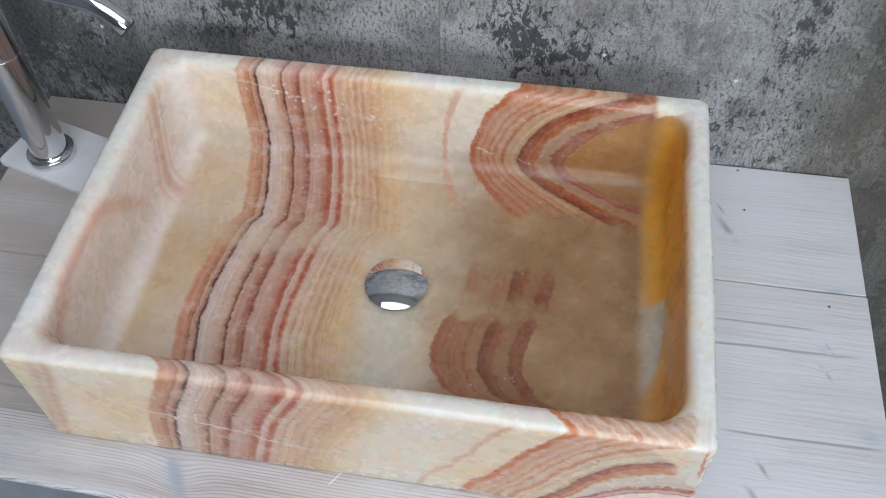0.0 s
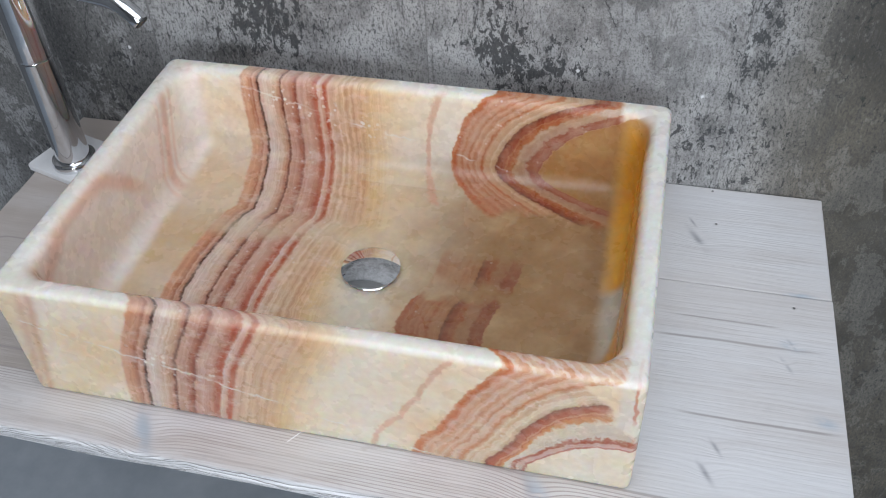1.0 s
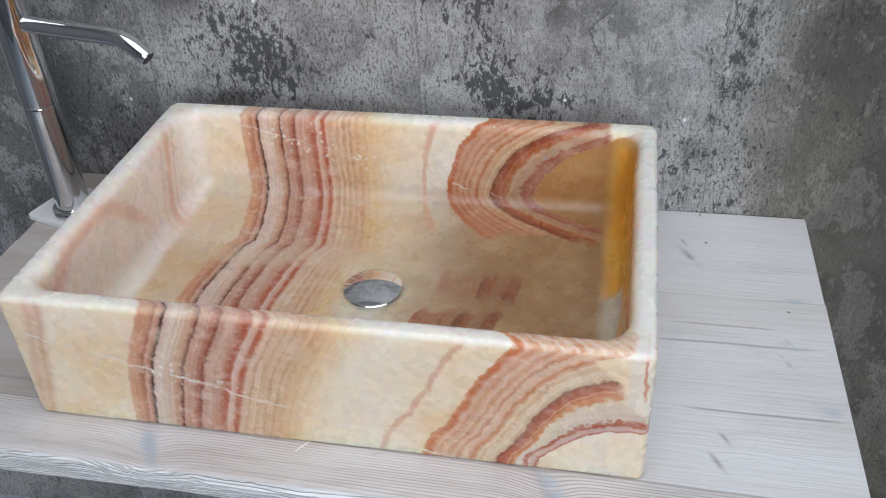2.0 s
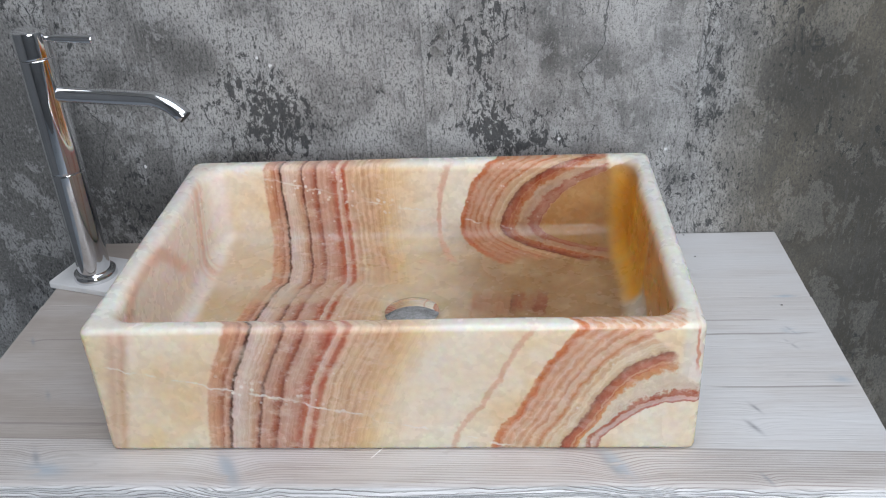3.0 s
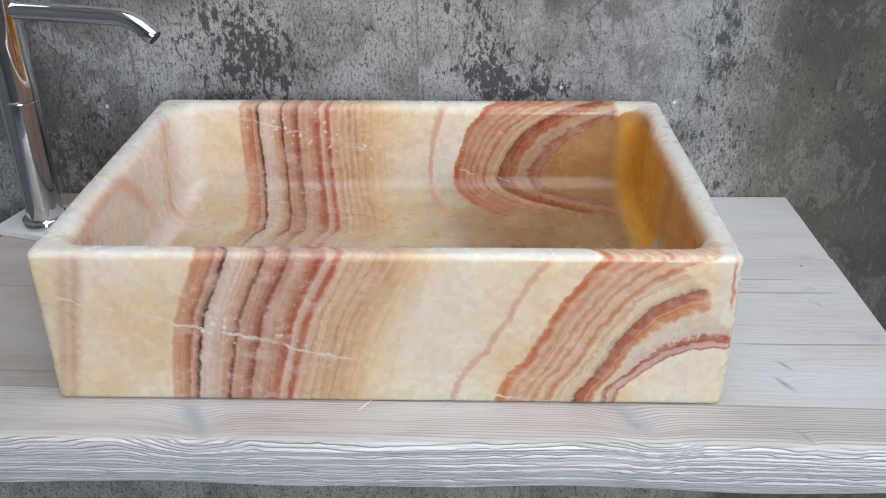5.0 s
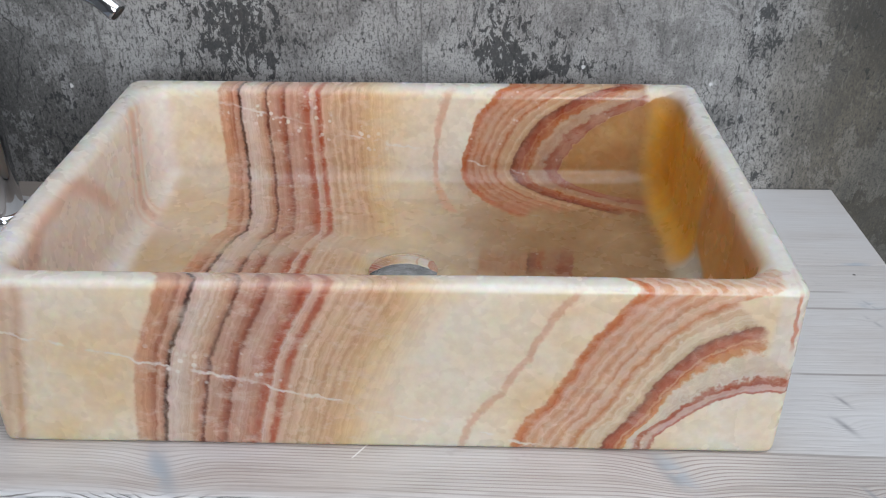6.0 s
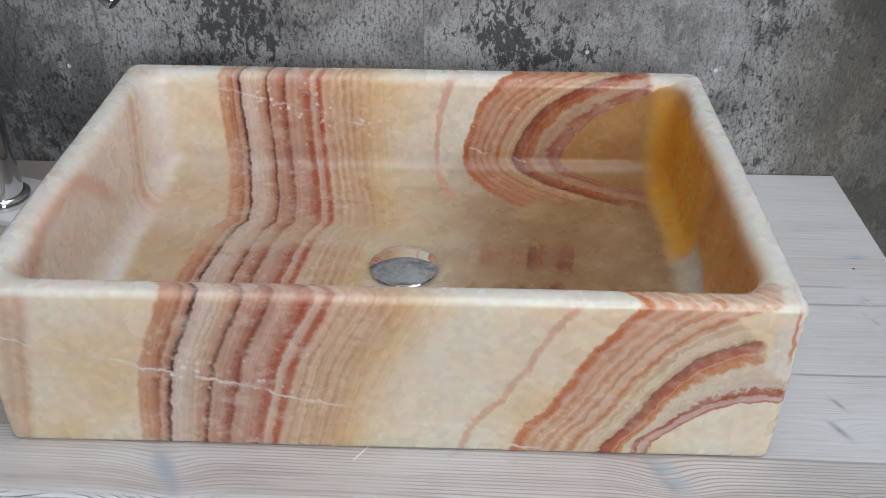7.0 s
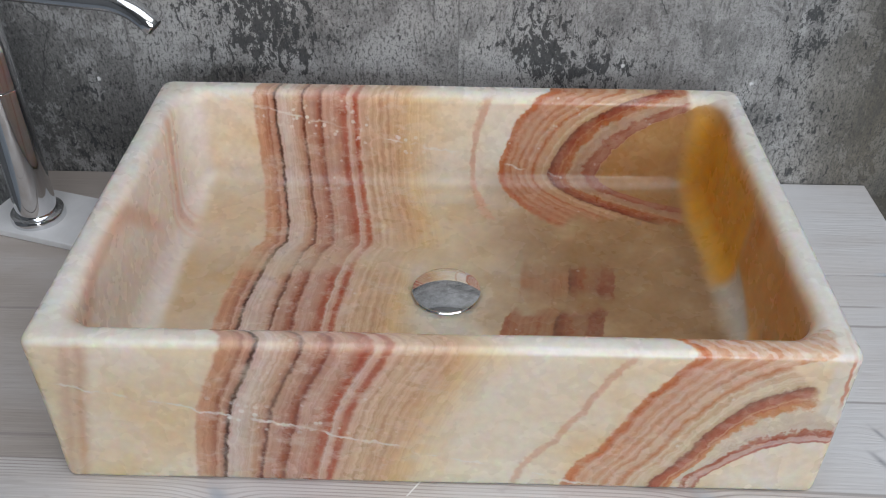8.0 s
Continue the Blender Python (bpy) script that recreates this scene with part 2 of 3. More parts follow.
    # redder rings inside the bowl, its shade multiplied in, most on the bed
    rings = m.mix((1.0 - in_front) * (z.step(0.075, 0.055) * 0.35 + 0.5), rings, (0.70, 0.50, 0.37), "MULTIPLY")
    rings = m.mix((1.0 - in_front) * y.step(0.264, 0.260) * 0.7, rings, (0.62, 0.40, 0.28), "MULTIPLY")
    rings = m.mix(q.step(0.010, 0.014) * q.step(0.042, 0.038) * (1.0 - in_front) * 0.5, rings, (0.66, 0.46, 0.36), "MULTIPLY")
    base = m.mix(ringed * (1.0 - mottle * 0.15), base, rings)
    ribs = (((x0 + y * 1.1) * 520.0) + wob * 14.0 + jag * 9.0).op("SINE").step(0.0, 1.0)
    base = m.mix(on_rim * in_front * x0.step(0.165, 0.185) * ribs * 0.5, base, (0.80, 0.73, 0.67))
    beyond = in_front * x0.step(0.276, 0.284) * z.step(0.072, 0.085)
    base = m.mix(beyond * 0.8 * (1.0 - ringed), base, (0.72, 0.67, 0.60))
    vein = beyond * (z + torn * 0.03).step(0.098, 0.108) * (x0 - 0.2935 + wob * 0.012 + jag * 0.006).absolute().step(0.0022, 0.0006)
    base = m.mix(vein * 0.8, base, (0.55, 0.20, 0.12))

    # ochre heart behind the rings
    heart = in_back * q.step(0.004, 0.000) * x.step(0.12, 0.16) * (1.0 - ringed)
    base = m.mix(heart * (s.step(-0.012, 0.010) * 0.5 + 0.42), base, m.noise(26, 4, 0.65).ramp([(0.3, (0.34, 0.145, 0.032)), (0.5, (0.42, 0.20, 0.055)), (0.7, (0.49, 0.28, 0.10))]))
    # amber and rust down the end wall, with a grey-white wedge between;
    # both colours are brightened for light that shines through the stone
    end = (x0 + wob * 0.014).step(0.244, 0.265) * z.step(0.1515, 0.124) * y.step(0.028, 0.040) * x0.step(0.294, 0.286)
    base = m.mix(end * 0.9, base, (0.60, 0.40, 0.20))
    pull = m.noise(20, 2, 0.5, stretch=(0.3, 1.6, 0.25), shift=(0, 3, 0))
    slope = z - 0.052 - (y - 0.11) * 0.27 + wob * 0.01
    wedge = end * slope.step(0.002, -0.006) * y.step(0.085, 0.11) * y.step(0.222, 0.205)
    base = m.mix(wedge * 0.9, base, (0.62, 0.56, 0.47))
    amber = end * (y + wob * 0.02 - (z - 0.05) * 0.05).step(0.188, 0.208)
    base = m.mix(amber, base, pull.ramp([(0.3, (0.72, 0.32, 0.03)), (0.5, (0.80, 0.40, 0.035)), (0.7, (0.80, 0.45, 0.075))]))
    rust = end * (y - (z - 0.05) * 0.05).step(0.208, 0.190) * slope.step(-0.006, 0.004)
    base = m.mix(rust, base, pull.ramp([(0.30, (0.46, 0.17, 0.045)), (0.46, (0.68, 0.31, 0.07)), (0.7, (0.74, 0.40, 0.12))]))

    # peach veils on the other end wall and down the corner
    far = x0.step(-0.246, -0.262) * (1.0 - in_front)
    base = m.mix(far * 0.9, base, m.noise(10, 4, 0.6, shift=(1, 6, 1)).ramp([(0.35, (0.86, 0.80, 0.75)), (0.6, (0.84, 0.72, 0.63))]))
    fold = (y - 0.279 - (z - 0.045) * 0.40 + wob * 0.012).absolute()
    arch = (z - 0.148 + (((y - 0.12) / 0.1) ** 2.0) * 0.05 + wob * 0.03).absolute()
    veils = (fold.step(0.012, 0.001) * 0.9 + (fold - 0.016).absolute().step(0.006, 0.0) * 0.5 + arch.step(0.018, 0.002) * 0.8 * y.step(0.25, 0.21)).least(1.0) * far
    base = m.mix(veils * 0.8, base, (0.66, 0.38, 0.27))
    strip = (x + 0.281 - (z - 0.057) * 0.20)
    streak = in_front * strip.absolute().step(0.016, 0.006)
    base = m.mix(streak * 0.62, base, strip.ramp([(-0.012, (0.66, 0.48, 0.36)), (-0.004, (0.56, 0.34, 0.24)), (0.000, (0.66, 0.48, 0.36)), (0.005, (0.52, 0.27, 0.15)), (0.010, (0.60, 0.40, 0.28))], -0.014, 0.014))

    # white crust at the end, rim whitened with painted sheen, healed cracks, crystals
    white = x0.step(0.283, 0.296) * (1.0 - in_front) + on_rim * (1.0 - ringed) * (1.0 - in_bands * 0.75) * 0.8
    base = m.mix(white.least(1.0), base, (0.80, 0.78, 0.74))
    blush = on_rim * x0.step(-0.262, -0.275) * m.noise(16, 4, 0.6, stretch=(1, 0.6, 1), shift=(3, 3, 3)).step(0.46, 0.62)
    base = m.mix(blush * 0.55, base, (0.70, 0.47, 0.38))
    line = z + x * 0.25 + wob * 0.020 + jag * 0.010 - 0.0875 + in_front * 0.049
    crack = line.absolute().step(0.0020, 0.0004) * m.noise(30, 3, 0.6, shift=(8, 8, 0)).step(0.44, 0.58) * (z.step(0.055, 0.07) + in_front).least(1.0)
    gems = line.absolute().step(0.026, 0.004) * m.cells(130).step(0.34, 0.20) * m.noise(24, 2, shift=(3, 0, 0)).step(0.44, 0.50) * in_bands * z.step(0.055, 0.07)
    chaff = m.cells(150).step(0.34, 0.10) * m.noise(50, 2, shift=(6, 1, 5)).step(0.60, 0.68) * (in_bands * u.step(0.11, 0.09) + ringed).least(1.0)
    base = m.mix((crack * 0.75 + gems * 0.85 + chaff * 0.5).least(1.0), base, (0.82, 0.78, 0.72))
    grains = m.cells(150)
    base = m.mix(grains.step(0.25, 0.7) * 0.14, base, m.mix(0.5, base, (0.60, 0.44, 0.30)))
    base = m.mix(0.20, base, m.mix(fine.step(-0.14, 0.14), (0.66, 0.63, 0.60), (1.0, 1.0, 1.0)), "MULTIPLY")
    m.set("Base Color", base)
    m.set("Roughness", m.noise(30, 3).step(0.2, 0.9) * 0.16 + 0.21)
    m.set("Subsurface Weight", 0.6)
    m.shader.inputs["Subsurface Radius"].default_value = (0.040, 0.020, 0.009)
    m.shader.inputs["Subsurface Scale"].default_value = 1.0
    m.set("Specular IOR Level", 0.5)
    m.bump(m.noise(16, 3, 0.5) * 2.0 + fine * 0.12, 0.0010, 0.45)
    return m.material


def wood_material():
    m = Mat("whitewashed_pine", 0.6)
    x, y, z = m.xyz()
    # knots bend the grain: place along the board, across it, reach
    knots = [(-0.168, -0.030, 0.028), (0.218, -0.026, 0.028), (0.367, 0.033, 0.014), (0.352, 0.352, 0.020), (0.445, 0.177, 0.010), (-0.379, -0.011, 0.018), (-0.478, 0.198, 0.010), (0.362, -0.043, 0.010), (0.452, 0.205, 0.008), (-0.411, 0.091, 0.012), (0.346, 0.381, 0.008), (0.376, 0.063, 0.010)]
    bend, heart = 0.0, 0.0
    for kx, ky, size in knots:
        along, across = (x - kx) + (y - ky) * 0.55, y - ky
        near = (((along / size) ** 2.0 + ((across / (size * 0.8)) ** 2.0)) * -1.0).op("EXPONENT")
        bend = near * (0.45 * size) + bend
        heart = (((along / (size * 0.22)) ** 2.0 + ((across / (size * 0.75)) ** 2.0)) * -1.0).op("EXPONENT") + heart
    slow = m.noise(4, 3, 0.5, stretch=(0.6, 2, 2)) - 0.5
    wave = m.noise(16, 3, 0.5, stretch=(0.5, 1, 1), shift=(2, 0, 1)) - 0.5
    flow = y + bend + slow * 0.020 + wave * 0.004
    grain_at = m.vec(x * 0.045, flow, 0.0)
    broad = m.noise(26, 3, 0.6, at=grain_at)
    lines = m.noise(300, 1, 0.5, at=grain_at)
    fibre = m.noise(600, 2, 0.7, stretch=(0.05, 1, 1))
    wash = m.noise(7, 4, 0.6, stretch=(0.5, 1.4, 1), shift=(4, 4, 4))
    speck = m.noise(55, 3, 0.65, stretch=(0.5, 1, 1))
    base = broad.ramp([(0.32, (0.47, 0.425, 0.40)), (0.5, (0.56, 0.53, 0.51)), (0.68, (0.62, 0.60, 0.59))])
    # the joint between the lined front plank and the smoother one behind it
    behind = (y - 0.008 + x * 0.028 + wave * 0.002)
    front_strip = behind.step(0.002, -0.002)
    rows = ((y + bend * 0.8 + x * 0.02 + slow * 0.004 + (m.noise(45, 2, 0.5, at=grain_at) - 0.5) * 0.005) * 1900.0).op("SINE")
    ringy = lines.step(0.50, 0.42) * (broad.step(0.60, 0.42) * 0.6 + front_strip * 0.2).least(1.0)
    base = m.mix(ringy * (0.30 + front_strip * 0.3), base, (0.36, 0.325, 0.305))
    dense = (front_strip * 0.85 + broad.step(0.48, 0.36) * 0.15) * m.noise(9, 3, 0.6, stretch=(0.5, 1.5, 1), shift=(7, 1, 0)).step(0.32, 0.58)
    base = m.mix(rows.step(0.25, 0.95) * dense.least(1.0) * 0.95, base, (0.31, 0.265, 0.245))
    base = m.mix(wash.step(0.45, 0.7) * 0.45, base, (0.64, 0.655, 0.68))
    base = m.mix(fibre.step(0.55, 0.75) * 0.2, base, (0.70, 0.69, 0.69))
    base = m.mix(speck.step(0.62, 0.74) * 0.4, base, (0.40, 0.37, 0.36))
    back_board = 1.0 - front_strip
    # cool daylight painted on the right end, brown shade on the left
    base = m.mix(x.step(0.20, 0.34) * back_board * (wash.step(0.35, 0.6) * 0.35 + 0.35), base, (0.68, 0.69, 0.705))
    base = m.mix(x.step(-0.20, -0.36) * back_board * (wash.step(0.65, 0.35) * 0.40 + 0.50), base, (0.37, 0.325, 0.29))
    base = m.mix(behind.absolute().step(0.0014, 0.0004) * 0.55, base, (0.25, 0.225, 0.21))
    # long open checks
    for y0, x0, x1 in [(0.196, 0.30, 0.49), (0.226, 0.32, 0.45), (0.10, 0.33, 0.50), (0.045, -0.50, -0.30), (0.20, -0.50, -0.32)]:
        check = (flow - y0).absolute().step(0.0022, 0.0005) * x.step(x0, x0 + 0.03) * x.step(x1, x1 - 0.03)
        base = m.mix(check * 0.65, base, (0.27, 0.24, 0.235))
    # the front edge: growth lines that run along it and round the knots
    rise = 0.0
    for kx, w, a in [(-0.165, 0.035, 0.014), (0.235, 0.026, 0.012), (-0.25, 0.05, -0.008), (0.05, 0.08, 0.004)]:
        rise = ((((x - kx) / w) ** 2.0) * -1.0).op("EXPONENT") * a + rise
    level = z + rise * (1.0 + z / 0.06).most(0.0) + (m.noise(7, 3, 0.55, stretch=(1, 0, 1.5)) - 0.5) * 0.030 + (m.noise(38, 3, 0.6, stretch=(1, 0, 1)) - 0.5) * 0.0035
    pitch = m.noise(30, 2, 0.5, at=m.vec(x * 0.1, 0.0, level)) - 0.5
    years = (level * 1500.0 + pitch * 16.0).op("SINE")
    depth = m.noise(24, 3, 0.6, stretch=(0.35, 0, 1.2), shift=(0, 0, 6))
    hairs = m.noise(420, 2, 0.6, at=m.vec(x * 0.05, 0.0, level))
    on_edge = z.step(-0.0015, -0.006)
    edge = m.mix(depth.step(0.3, 0.7), (0.78, 0.78, 0.785), (0.86, 0.865, 0.875))
    edge = m.mix(years.step(0.55, 0.97) * depth.step(0.28, 0.52) * 0.90, edge, (0.20, 0.18, 0.172))
    edge = m.mix(hairs.step(0.57, 0.66) * 0.22, edge, (0.42, 0.41, 0.41))
    base = m.mix(on_edge, base, edge)
    base = m.mix(heart.least(1.0) * 0.85 * speck.step(0.3, 0.55) * (1.0 - on_edge * 0.8), base, (0.30, 0.305, 0.33))
    # flecks of old blue paint, nail holes, a pale scratch
    blue = 0.0
    for bx, by, w, h in [(0.479, 0.111, 0.010, 0.006), (0.452, 0.204, 0.009, 0.005), (0.464, 0.281, 0.013, 0.003), (-0.172, -0.026, 0.009, 0.020), (0.222, -0.022, 0.008, 0.020), (-0.36, -0.03, 0.02, 0.010)]:
        along = (x - bx) + (y - by) * 0.5
        blue = (((along / w) ** 2.0 + (((y - by) / h) ** 2.0)) * -1.0).op("EXPONENT") * speck.step(0.34, 0.5) + blue
    base = m.mix(blue.least(1.0) * 0.75 * (1.0 - on_edge * 0.7), base, (0.38, 0.45, 0.52))
    hole = 9.0
    for hx, hy in [(0.373, 0.383), (0.368, 0.444), (0.456, 0.26)]:
        hole = ((x - hx) ** 2.0 + (y - hy) ** 2.0).root().least(hole)
    base = m.mix(hole.step(0.0019, 0.0011) * 0.9, base, (0.06, 0.055, 0.055))
    scratch = ((x + 0.019) - (y + 0.004) * 0.7).absolute().step(0.0012, 0.0004) * (y + 0.004).absolute().step(0.010, 0.008)
    base = m.mix(scratch, base, (0.80, 0.80, 0.80))
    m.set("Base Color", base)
    m.set("Roughness", broad * 0.3 + 0.38)
    m.bump(lines * (1.0 - on_edge) * 0.8 - (years * depth) * on_edge * 0.7 + fibre * 0.3 - hole.step(0.003, 0.001), 0.0011, 0.5)
    return m.material


def concrete_material():
    m = Mat("concrete_wallpaper", 0.62)
    x, y, z = m.xyz()
    sheet = ((x + 0.352) / 0.361).op("FLOOR")
    at = m.vec(x + sheet * 3.7, sheet * 2.3, z + sheet * 1.9)
    cloud = m.noise(4.2, 6, 0.62, at=at)
    mid = m.noise(17, 5, 0.65, at=at, shift=(3, 0, 5))
    chips = m.noise(80, 6, 0.74, stretch=(1.3, 1, 0.7), at=at, distort=0.6)
    dashes = m.noise(240, 4, 0.75, stretch=(1.3, 1, 0.65), at=at, shift=(2, 0, 2))
    grit = m.noise(420, 2, 0.7, at=at)
    # where the skim coat has come away: x, z, reach along x, reach along z
    where = (m.noise(6.5, 4, 0.6, at=at, shift=(1, 1, 8)) - 0.5) * 0.50
    for cx, cz, rx, rz, much in [(0.095, 1.03, 0.035, 0.09, 0.13), (0.115, 0.95, 0.05, 0.04, 0.14), (-0.20, 0.99, 0.07, 0.05, 0.10), (0.395, 0.99, 0.03, 0.09, 0.13), (-0.42, 0.90, 0.05, 0.08, 0.12), (0.19, 0.945, 0.05, 0.02, 0.07), (-0.11, 0.96, 0.10, 0.03, 0.05), (0.50, 1.05, 0.04, 0.06, 0.08)]:
        where = ((((x - cx) / rx) ** 2.0 + ((z - cz) / rz) ** 2.0) * -1.0).op("EXPONENT") * much + where
    base = cloud.ramp([(0.30, (0.175, 0.177, 0.176)), (0.44, (0.285, 0.286, 0.286)), (0.56, (0.375, 0.378, 0.378)), (0.70, (0.48, 0.485, 0.483))])
    base = m.mix(mid.step(0.48, 0.60) * 0.5, base, (0.474, 0.478, 0.473))
    base = m.mix(mid.step(0.47, 0.35) * 0.45, base, (0.103, 0.104, 0.103))
    # olive paper towards the right, darkened further by shade painted into it
    olive_shade = (x + (cloud - 0.5) * 0.3).step(0.32, 0.52)
    base = m.mix(olive_shade * 0.88, base, mid.ramp([(0.35, (0.055, 0.050, 0.037)), (0.6, (0.125, 0.113, 0.090))]))
    # smooth dark stains; the large ones at both sides are shade painted on the wall
    stain_and_shade = 0.0
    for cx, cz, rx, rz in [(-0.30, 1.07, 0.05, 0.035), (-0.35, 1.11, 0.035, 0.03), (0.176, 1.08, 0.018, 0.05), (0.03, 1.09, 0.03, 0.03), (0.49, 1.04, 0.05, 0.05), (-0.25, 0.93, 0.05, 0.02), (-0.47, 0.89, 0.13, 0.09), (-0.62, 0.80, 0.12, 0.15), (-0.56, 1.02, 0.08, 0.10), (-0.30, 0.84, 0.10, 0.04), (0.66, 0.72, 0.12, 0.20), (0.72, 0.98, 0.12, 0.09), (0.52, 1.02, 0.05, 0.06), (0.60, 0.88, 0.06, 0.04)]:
        stain_and_shade = ((((x - cx) / rx) ** 2.0 + ((z - cz) / rz) ** 2.0) * -1.0).op("EXPONENT") + stain_and_shade
    base = m.mix((stain_and_shade * mid.step(0.26, 0.46)).least(1.0) * 0.72, base, (0.048, 0.048, 0.046))
    gritty = ((x + (mid - 0.5) * 0.1).step(0.02, -0.01) * 0.55 + (where + 0.1).step(0.0, 0.25) * 0.6 + 0.30 + x.step(0.36, 0.40) * 0.35).least(1.0)
    plates = m.noise(11, 6, 0.72, stretch=(1.2, 1, 0.8), at=at, shift=(6, 0, 3), distort=0.4)
    base = m.mix(plates.step(0.535, 0.555) * 0.42 * (1.0 - olive_shade * 0.6), base, (0.47, 0.48, 0.485))
    base = m.mix(plates.step(0.455, 0.435) * 0.28, base, (0.115, 0.117, 0.116))
    scrape = m.noise(60, 5, 0.7, stretch=(2.2, 1, 0.35), at=at, shift=(1, 0, 9))
    base = m.mix(scrape.step(0.56, 0.61) * 0.55, base, (0.10, 0.102, 0.102))
    base = m.mix(scrape.step(0.42, 0.37) * 0.35 * (1.0 - olive_shade * 0.6), base, (0.46, 0.465, 0.465))
    base = m.mix(dashes.step(0.53, 0.58) * 0.8 * gritty, base, (0.060, 0.062, 0.063))
    base = m.mix(dashes.step(0.44, 0.36) * 0.35 * (1.0 - olive_shade * 0.6), base, (0.443, 0.448, 0.444))
    worn = chips * 0.8 + dashes * 0.2 + where * 0.8
    base = m.mix(worn.step(0.60, 0.62) * 0.88, base, (0.030, 0.034, 0.037))
    base = m.mix(grit.step(0.52, 0.66) * 0.6, base, (0.066, 0.068, 0.067))
    base = m.mix(grit.step(0.42, 0.28) * 0.25 * (1.0 - olive_shade * 0.8), base, (0.494, 0.497, 0.492))
    base = m.mix(olive_shade * 0.8, base, (0.88, 0.83, 0.74), "MULTIPLY")
    # the same stains and painted shade, deepened a little over the grit
    base = m.mix(stain_and_shade.least(1.0) * 0.15, base, (0.50, 0.50, 0.49), "MULTIPLY")
    # a few long hairline cracks
    bent = x + (mid - 0.5) * 0.03 + (chips - 0.5) * 0.012
    hair = (bent - z.curve([(1.00, 0.232), (1.04, 0.215), (1.08, 0.246), (1.14, 0.251)])).absolute() * 1.0 + z.step(1.01, 0.99) + z.step(1.5, 1.6)
    hair = hair.least((bent - z.curve([(0.9, 0.366), (1.05, 0.371), (1.13, 0.381), (1.5, 0.39)])).absolute() + z.step(1.04, 1.02))
    hair = hair.least((bent - z.curve([(0.7, -0.52), (0.98, -0.44), (1.1, -0.50), (1.5, -0.46)])).absolute() + z.step(0.9, 0.88))
    base = m.mix(hair.step(0.0013, 0.0004) * 0.85, base, (0.0464, 0.0498, 0.0511))
    seam = ((((x + 0.352) / 0.361).op("FRACT")) - 0.5).absolute()
    base = m.mix(seam.step(0.4965, 0.4995) * 0.45, base, (0.103, 0.104, 0.106))
    # spots of bare white
    spot = 9.0
    for cx, cz in [(-0.194, 1.064), (-0.394, 0.922), (0.190, 0.949), (-0.21, 1.075), (0.335, 0.93)]:
        spot = (((x - cx) ** 2.0 + (z - cz) ** 2.0).root() + (dashes - 0.5) * 0.006).least(spot)
    base = m.mix(spot.step(0.0030, 0.0018), base, (0.70, 0.72, 0.73))
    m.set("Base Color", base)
    m.set("Roughness", 0.5 + mid * 0.25)
    m.bump(chips * 0.6 + grit * 0.4 + dashes * 0.4, 0.0012, 0.45)
    return m.material


def plain_material(name, a, b, rough, scale=18, metal=0.0, bump=0.0004):
    m = Mat(name, rough, metal)
    n = m.noise(scale, 5, 0.6)
    m.set("Base Color", n.ramp([(0.3, a), (0.7, b)]))
    m.set("Roughness", m.noise(scale * 2.5, 3).step(0.1, 0.9) * 0.12 + (rough - 0.06))
    m.bump(m.noise(scale * 9, 3), bump, 0.3)
    return m.material


def chrome_material():
    m = Mat("polished_chrome", 0.05, 1.0)
    smear = m.noise(35, 4, 0.6)
    m.set("Base Color", smear.ramp([(0.3, (0.70, 0.71, 0.73)), (0.7, (0.78, 0.79, 0.80))]))
    m.set("Roughness", smear.step(0.35, 0.8) * 0.06 + 0.03)
    return m.material


onyx = onyx_material()
pine = wood_material()
concrete = concrete_material()
chrome = chrome_material()
white_plate = plain_material("white_stone_plate", (0.62, 0.63, 0.64), (0.72, 0.73, 0.74), 0.35, 30)
plaster = plain_material("white_plaster", (0.62, 0.61, 0.59), (0.70, 0.69, 0.67), 0.85, 6)
grey_plaster = plain_material("grey_plaster", (0.16, 0.165, 0.17), (0.22, 0.225, 0.23), 0.85, 6)
floor_grey = plain_material("grey_concrete_floor", (0.29, 0.33, 0.37), (0.42, 0.46, 0.50), 0.55, 9, bump=0.001)
dark_rubber = plain_material("dark_rubber", (0.02, 0.02, 0.02), (0.035, 0.035, 0.035), 0.6, 40)
white_paint = plain_material("white_window_paint", (0.74, 0.74, 0.73), (0.80, 0.80, 0.79), 0.4, 12)


# ---- mesh helpers ----
def mesh_of(name, bm, material, smooth=True):
    bmesh.ops.recalc_face_normals(bm, faces=bm.faces)
    for e in bm.edges:
        if len(e.link_faces) == 2 and e.calc_face_angle() > radians(26):
            e.smooth = False
    me = bpy.data.meshes.new(name)
    bm.to_mesh(me)
    bm.free()
    me.materials.append(material)
    for p in me.polygons:
        p.use_smooth = smooth
    return me


def thing(name, bm, material, at=(0, 0, 0), smooth=True, **tags):
    ob = new(name, mesh_of(name, bm, material, smooth))
    ob.location = at
    return tagged(ob, **tags)


def part(name, bm, material, parent, label="", smooth=True, at=(0, 0, 0)):
    ob = new(name, mesh_of(name, bm, material, smooth))
    ob.parent = parent
    ob.location = at
    return tagged(ob, label)


def holder(name, at, turn=0.0, **tags):
    ob = new(name)
    ob.matrix_basis = pose(*at, 0, 0, turn)
    return tagged(ob, **tags)


